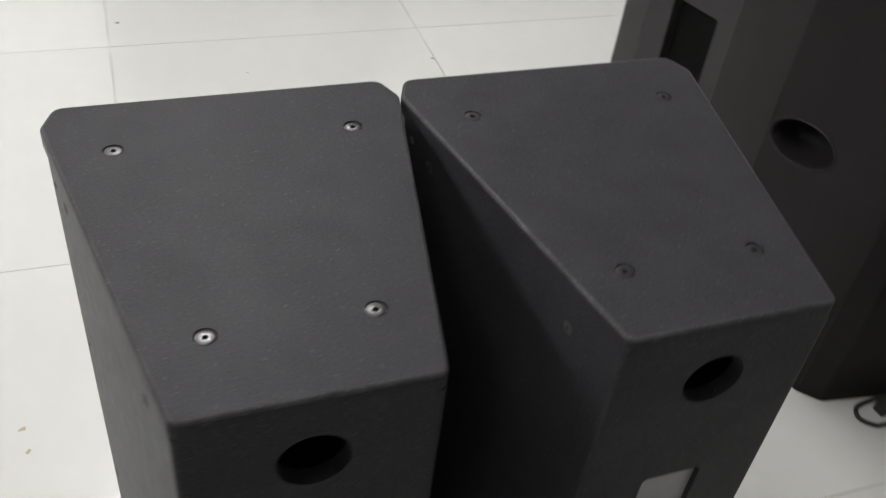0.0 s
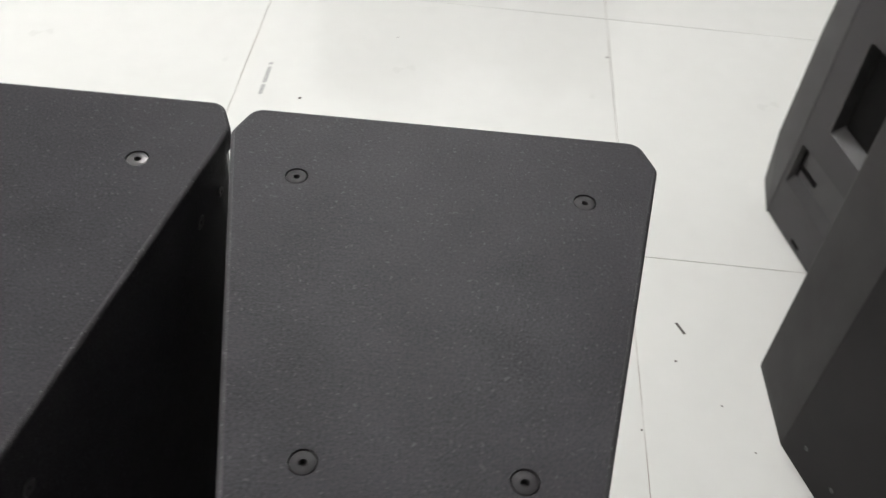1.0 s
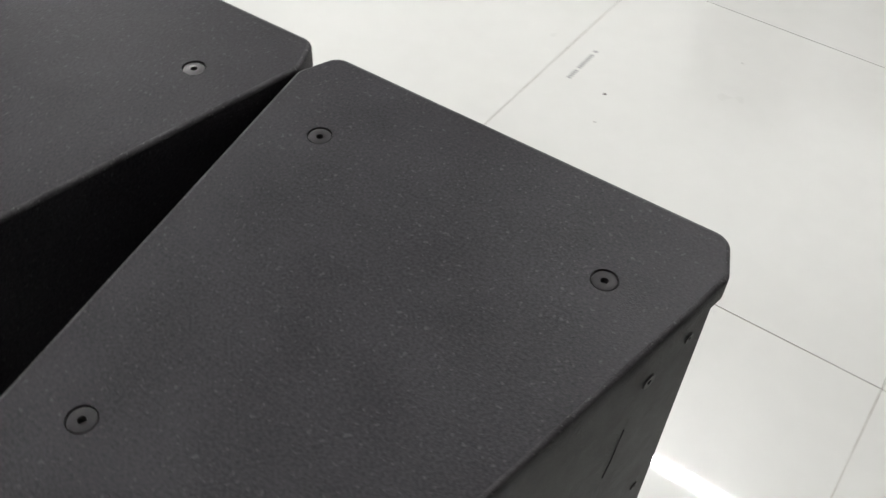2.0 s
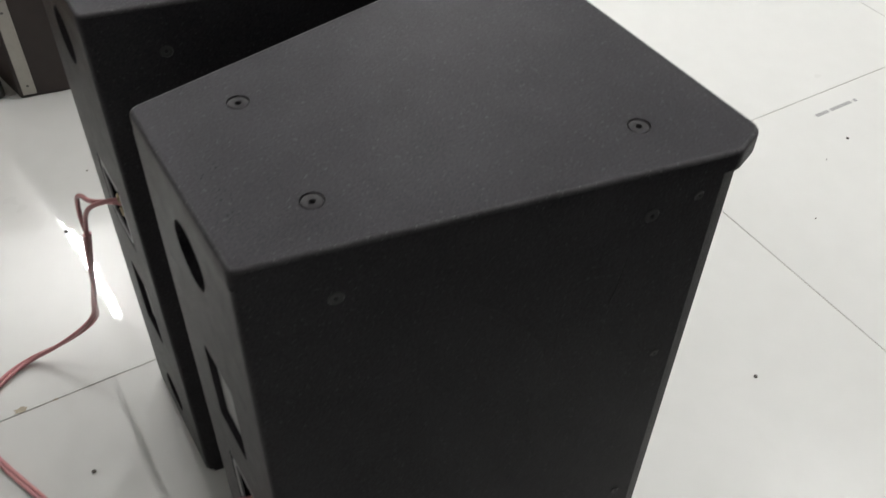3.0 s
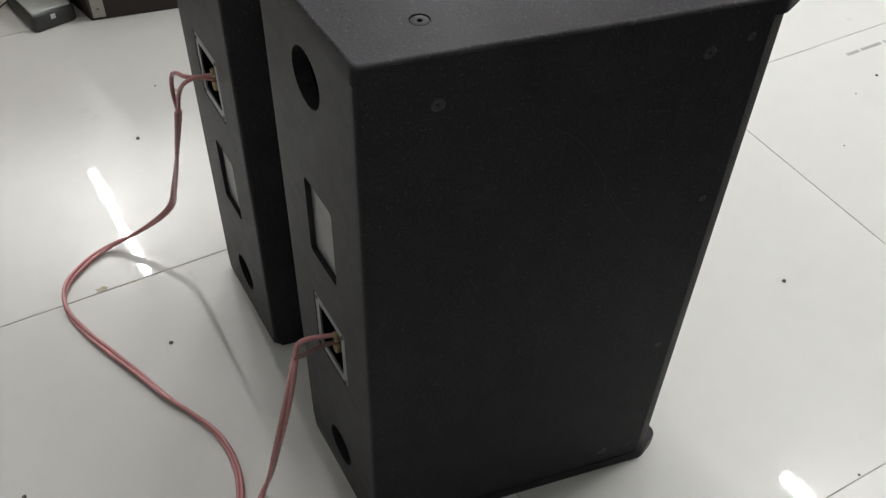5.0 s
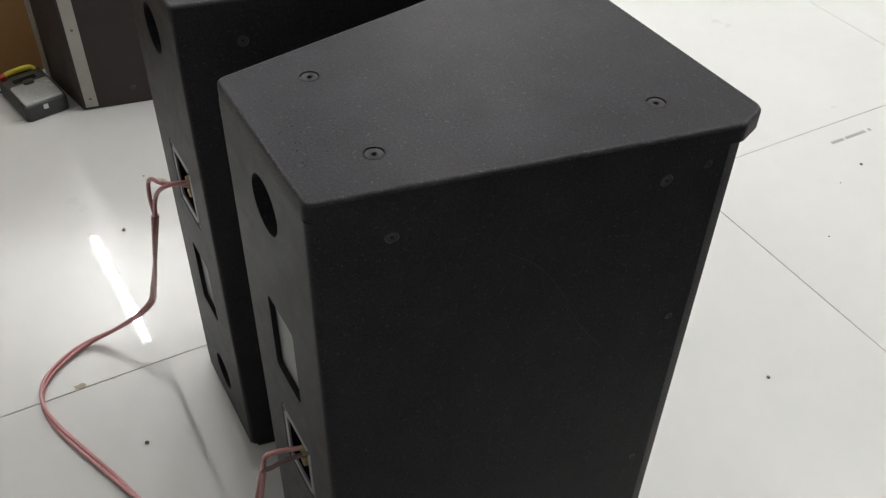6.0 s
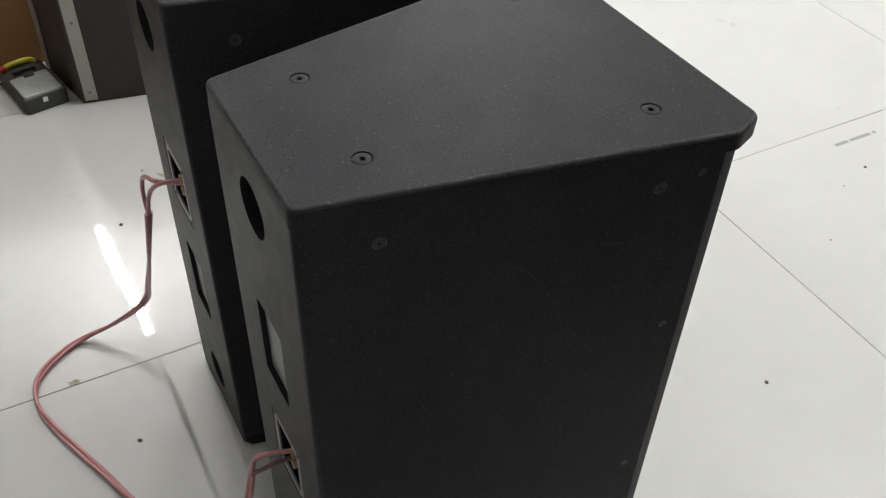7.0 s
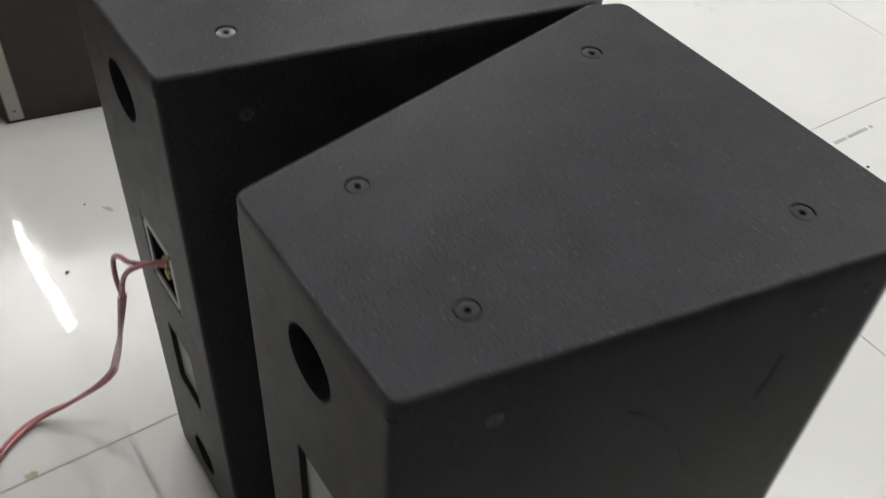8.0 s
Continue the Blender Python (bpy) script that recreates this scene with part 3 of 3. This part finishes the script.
def cardboard_box():
    e = empty("cardboard_box")
    part("body", box(-0.30, 0, -0.55, 0, 0, 0.50, 0.004), M_CARD, e)
    for s in (0, 1):
        part("flap", box(-0.298 + 0.15 * s, -0.152 + 0.15 * s, -0.548, -0.002, 0.5005, 0.504, 0.001), M_CARD, e)
    part("tape", box(-0.178, -0.122, -0.546, -0.004, 0.5042, 0.5046), M_STAIN, e, "brown packing tape")
    e.matrix_world = pose(-1.444, -0.073, 0, 0, 0, -5)
    return tagged(e, "plain closed brown cardboard box on the tiles", "box")


cardboard_box()


def tool_case():
    """A small grey hand-held instrument with a clear lid, a carrying slot and a yellow grip."""
    e = empty("tool_case")
    b = prism(rounded([(0, 0), (0.152, 0), (0.152, 0.094), (0, 0.094)], 0.010, 4), 0.0, 0.036, 0.004, 0.002)
    body = part("body", b, M_GREY, e, smooth=35)
    part("lid", prism(rounded([(0.062, 0.006), (0.147, 0.006), (0.147, 0.088), (0.062, 0.088)], 0.005, 3), 0.0355, 0.041, 0.002), M_CLEAR, e, "scuffed pale lid", smooth=35)
    part("latch", prism(rounded([(0.058, 0.036), (0.074, 0.036), (0.074, 0.058), (0.058, 0.058)], 0.004, 3), 0.040, 0.046, 0.002), M_GREY, e, smooth=35)
    grip = [Vector(p) for p in smooth_line([(0.010, 0.012, 0.034), (0.006, 0.022, 0.041), (0.006, 0.047, 0.043), (0.006, 0.072, 0.041), (0.010, 0.082, 0.034)], 6)]
    part("handle", tube(grip, 0.0065, 10), M_YELLOW, e, "yellow carrying handle", smooth=50)
    part("slot", box(0.030, 0.046, 0.022, 0.072, 0.0352, 0.0372, 0.0008), M_DARK, e, "dark slot")
    part("button", moved(lathe([(0, 0), (0.008, 0), (0.008, 0.012), (0.006, 0.014), (0, 0.014)], 14), Matrix.Translation((0.014, 0.010, 0.034))), M_RED, e, "red button", smooth=40)
    part("sticker", box(0.1517, 0.1524, 0.040, 0.050, 0.020, 0.031), M_WHITE, e, "small white sticker")
    e.matrix_world = pose(-1.3865, -0.178, 0, 0, 0, 12)
    return tagged(e, "small grey instrument case with yellow handle and pale lid", "tool case")


tool_case()


def wire(name, pts, r, material, label, category, per=8):
    """A single loose wire."""
    ob = part(name, tube(smooth_line(pts, per), r, 8), material, smooth=60)
    return tagged(ob, label, category)


wire("power_lead", [(-1.375, -0.172, 0.012), (-1.365, -0.195, 0.004), (-1.33, -0.205, 0.0025), (-1.30, -0.235, 0.0025), (-1.33, -0.27, 0.0025), (-1.42, -0.28, 0.0025), (-1.44, -0.36, 0.0025)], 0.0019, M_BLACK_WIRE,
     "thin black lead lying beside the grey instrument", "cable")
wire("power_lead", [(-1.385, -0.168, 0.036), (-1.40, -0.19, 0.015), (-1.38, -0.215, 0.0025), (-1.32, -0.225, 0.0075), (-1.31, -0.30, 0.0025), (-1.40, -0.40, 0.0025)], 0.0018, M_BLACK_WIRE,
     "thin black lead curling from the grey instrument", "cable")

# ---- speaker cables ----


def speaker_cable(name_pts, split, tails, label):
    """A clear pink two-core cable: the cores lie side by side, and part at the split."""
    e = empty("speaker_cable")
    line = smooth_line(name_pts, 12)
    for k, material in ((0, M_CABLE), (1, M_CABLE)):
        bm = tube(line, 0.0030, 8, twist=0.045, offset=0.0027 if k == 0 else -0.0027)
        part("core", bm, material, e, "clear pink sheathed core", smooth=60)
    for pts, material in tails:
        part("tail", tube(smooth_line(pts, 8), 0.0029, 8), material, e, "split end of the cable", smooth=60)
    return tagged(e, label, "cable", group="speaker cables")


split_a = (-0.381, -0.050, 0.350)
speaker_cable([split_a, (-0.400, -0.055, 0.295), (-0.430, -0.060, 0.225), (-0.470, -0.065, 0.150), (-0.500, -0.070, 0.095), (-0.512, -0.092, 0.065), (-0.530, -0.130, 0.033), (-0.546, -0.172, 0.009),
               (-0.536, -0.206, 0.0062), (-0.508, -0.244, 0.0062), (-0.478, -0.262, 0.0062), (-0.438, -0.265, 0.0062), (-0.391, -0.252, 0.0062), (-0.332, -0.228, 0.0062), (-0.277, -0.204, 0.0062),
               (-0.223, -0.182, 0.0062), (-0.175, -0.158, 0.0062), (-0.126, -0.138, 0.0062), (-0.075, -0.133, 0.0062), (-0.024, -0.144, 0.0062), (0.02, -0.170, 0.0062), (0.12, -0.25, 0.0062), (0.30, -0.42, 0.0062), (0.42, -0.75, 0.0062)],
              split_a, [([split_a, (-0.390, -0.050, 0.368), (-0.395, -0.048, 0.385), (-0.390, -0.046, 0.400), (-0.377, -0.042, 0.409), (-0.360, -0.036, 0.413), (-0.341, -0.014, 0.416), (-0.328, 0.004, 0.412)], M_CABLE),
                        ([split_a, (-0.374, -0.047, 0.377), (-0.363, -0.042, 0.399), (-0.350, -0.032, 0.414), (-0.338, -0.012, 0.421), (-0.327, 0.004, 0.424)], M_CABLE)],
              "clear pink two-core speaker cable curving over the tiles")
split_b = (-0.010, -0.050, 0.258)
speaker_cable([split_b, (-0.010, -0.060, 0.212), (-0.009, -0.074, 0.158), (-0.010, -0.088, 0.105), (-0.014, -0.102, 0.045), (-0.014, -0.116, 0.012), (-0.002, -0.128, 0.0062), (0.018, -0.145, 0.0062), (0.05, -0.175, 0.0062), (0.16, -0.26, 0.0062), (0.33, -0.42, 0.0062), (0.45, -0.74, 0.0062)],
              split_b, [([split_b, (-0.012, -0.045, 0.276), (-0.006, -0.034, 0.287), (0.002, -0.014, 0.290), (0.008, 0.003, 0.290)], M_CABLE),
                        ([split_b, (-0.002, -0.042, 0.268), (0.004, -0.028, 0.279), (0.009, 0.003, 0.283)], M_CABLE_D)],
              "clear pink two-core speaker cable hanging from its cabinet")


def plug_lead():
    e = empty("mains_lead")
    part("lead", tube(smooth_line([(0.84, 0.300, 0.004), (0.78, 0.328, 0.004), (0.742, 0.330, 0.004), (0.707, 0.322, 0.004), (0.697, 0.300, 0.004), (0.716, 0.280, 0.004), (0.738, 0.277, 0.004), (0.79, 0.262, 0.004), (0.92, 0.18, 0.004)], 8), 0.004, 8), M_BLACK_WIRE, e, smooth=60)
    part("plug", moved(box(0, 0.05, -0.012, 0.012, 0.0, 0.022, 0.004), pose(0.738, 0.305, 0, 0, 0, 8)), M_BLACK_WIRE, e, "black moulded plug")
    return tagged(e, "looped black mains lead with plug on tiles", "cable")


plug_lead()

# ---- printed code and grit on the tiles ----
code = empty("printed_code")
for y0, y1 in ((1.338, 1.373), (1.379, 1.438), (1.446, 1.455)):
    n = max(1, round((y1 - y0) / 0.0068))
    for k in range(n):
        a = y0 + (y1 - y0) * k / n
        part("print_bar", moved(box(-0.0042, 0.0042, a, a + (y1 - y0) / n - 0.0016, 0.0001, 0.0005), Matrix.Translation((-0.409, 0, 0))), M_INK, code)
tagged(code, "row of small grey printed bars on tile", "marking")


def grit(x, y, r, seed, material=M_DUST):
    rnd = random.Random(seed)
    bm = bmesh.new()
    bmesh.ops.create_icosphere(bm, subdivisions=2, radius=r)
    for v in bm.verts:
        v.co *= rnd.uniform(0.75, 1.2)
        v.co.z *= 0.4
    low = min(v.co.z for v in bm.verts)
    ob = part("crumb", moved(bm, Matrix.Translation((x, y, -low))), material, smooth=60)
    return tagged(ob, "tiny dark crumb of grit on white tile", "crumb", group="grit on the floor")


for k, (x, y, r) in enumerate(((0.016, 0.760, 0.0042), (-0.326, 1.336, 0.0045), (-0.806, -0.055, 0.0048), (-0.315, -0.146, 0.0042), (-0.157, -0.388, 0.004), (-0.191, 1.106, 0.0022),
                               (-0.435, 1.890, 0.005), (0.396, 0.740, 0.003), (-0.95, 0.02, 0.0028), (0.328, 1.603, 0.004),
                               (0.33, 0.60, 0.0025), (-0.30, 1.25, 0.002), (0.46, 0.66, 0.0022), (0.50, 0.58, 0.002), (-0.15, 1.60, 0.002))):
    grit(x, y, 0.75 * r, k)
sliver = part("sliver", moved(box(-0.013, 0.013, -0.0022, 0.0022, 0.0, 0.0015, 0.0005), pose(0.411, 0.811, 0.0001, 0, 0, -62)), M_DUST)
tagged(sliver, "short dark sliver of debris on white tile", "debris")


def stain(x, y, w, h, turn, seed):
    rnd = random.Random(seed)
    pts = []
    for k in range(16):
        a, q = 2 * math.pi * k / 16, rnd.uniform(0.6, 1.15)
        pts.append((w * q * math.cos(a), h * q * math.sin(a)))
    ob = part("stain", moved(prism(pts, 0.0001, 0.0004), pose(x, y, 0, 0, 0, turn)), M_STAIN)
    return tagged(ob, "small brown smear on white tile near joint", "stain")


stain(-0.468, -0.208, 0.011, 0.006, 80, 3)
stain(-0.651, 0.602, 0.007, 0.004, 20, 11)
stain(-0.642, 0.557, 0.005, 0.004, 50, 12)
stain(-0.92, 0.05, 0.012, 0.004, 30, 5)
stain(-0.462, -0.16, 0.006, 0.002, 85, 7)

# Fine dark chips on the top of the upright cabinet, near its back edge.
rnd = random.Random(11)
chips = bmesh.new()
for k in range(26):
    q = bmesh.ops.create_icosphere(chips, subdivisions=1, radius=rnd.uniform(0.0003, 0.0008))
    at = Vector((0.02 + rnd.gauss(0, 0.028), 0.026 + abs(rnd.gauss(0, 0.016)) - 0.02, H + 0.0001))
    for v in q["verts"]:
        v.co = Vector((v.co.x * rnd.uniform(0.8, 1.4), v.co.y, v.co.z * 0.35)) + at
tagged(part("paint_chips", chips, M_DARK), "scattered fine dark chips on cabinet top", "debris", kind="stuff")

# ---- floor tiles ----
tile_me = mesh_of("tile", prism(rect(0.0006, TILE - 0.0006, 0.0006, TILE - 0.0006), -0.0011, 0.0, 0.0006, segs=1), M_TILE)
for i in range(NX0, NX1):
    for j in range(NY0, NY1):
        part_at("tile", tile_me, floor, Matrix.Translation((JX + i * TILE, JY + j * TILE, 0)))
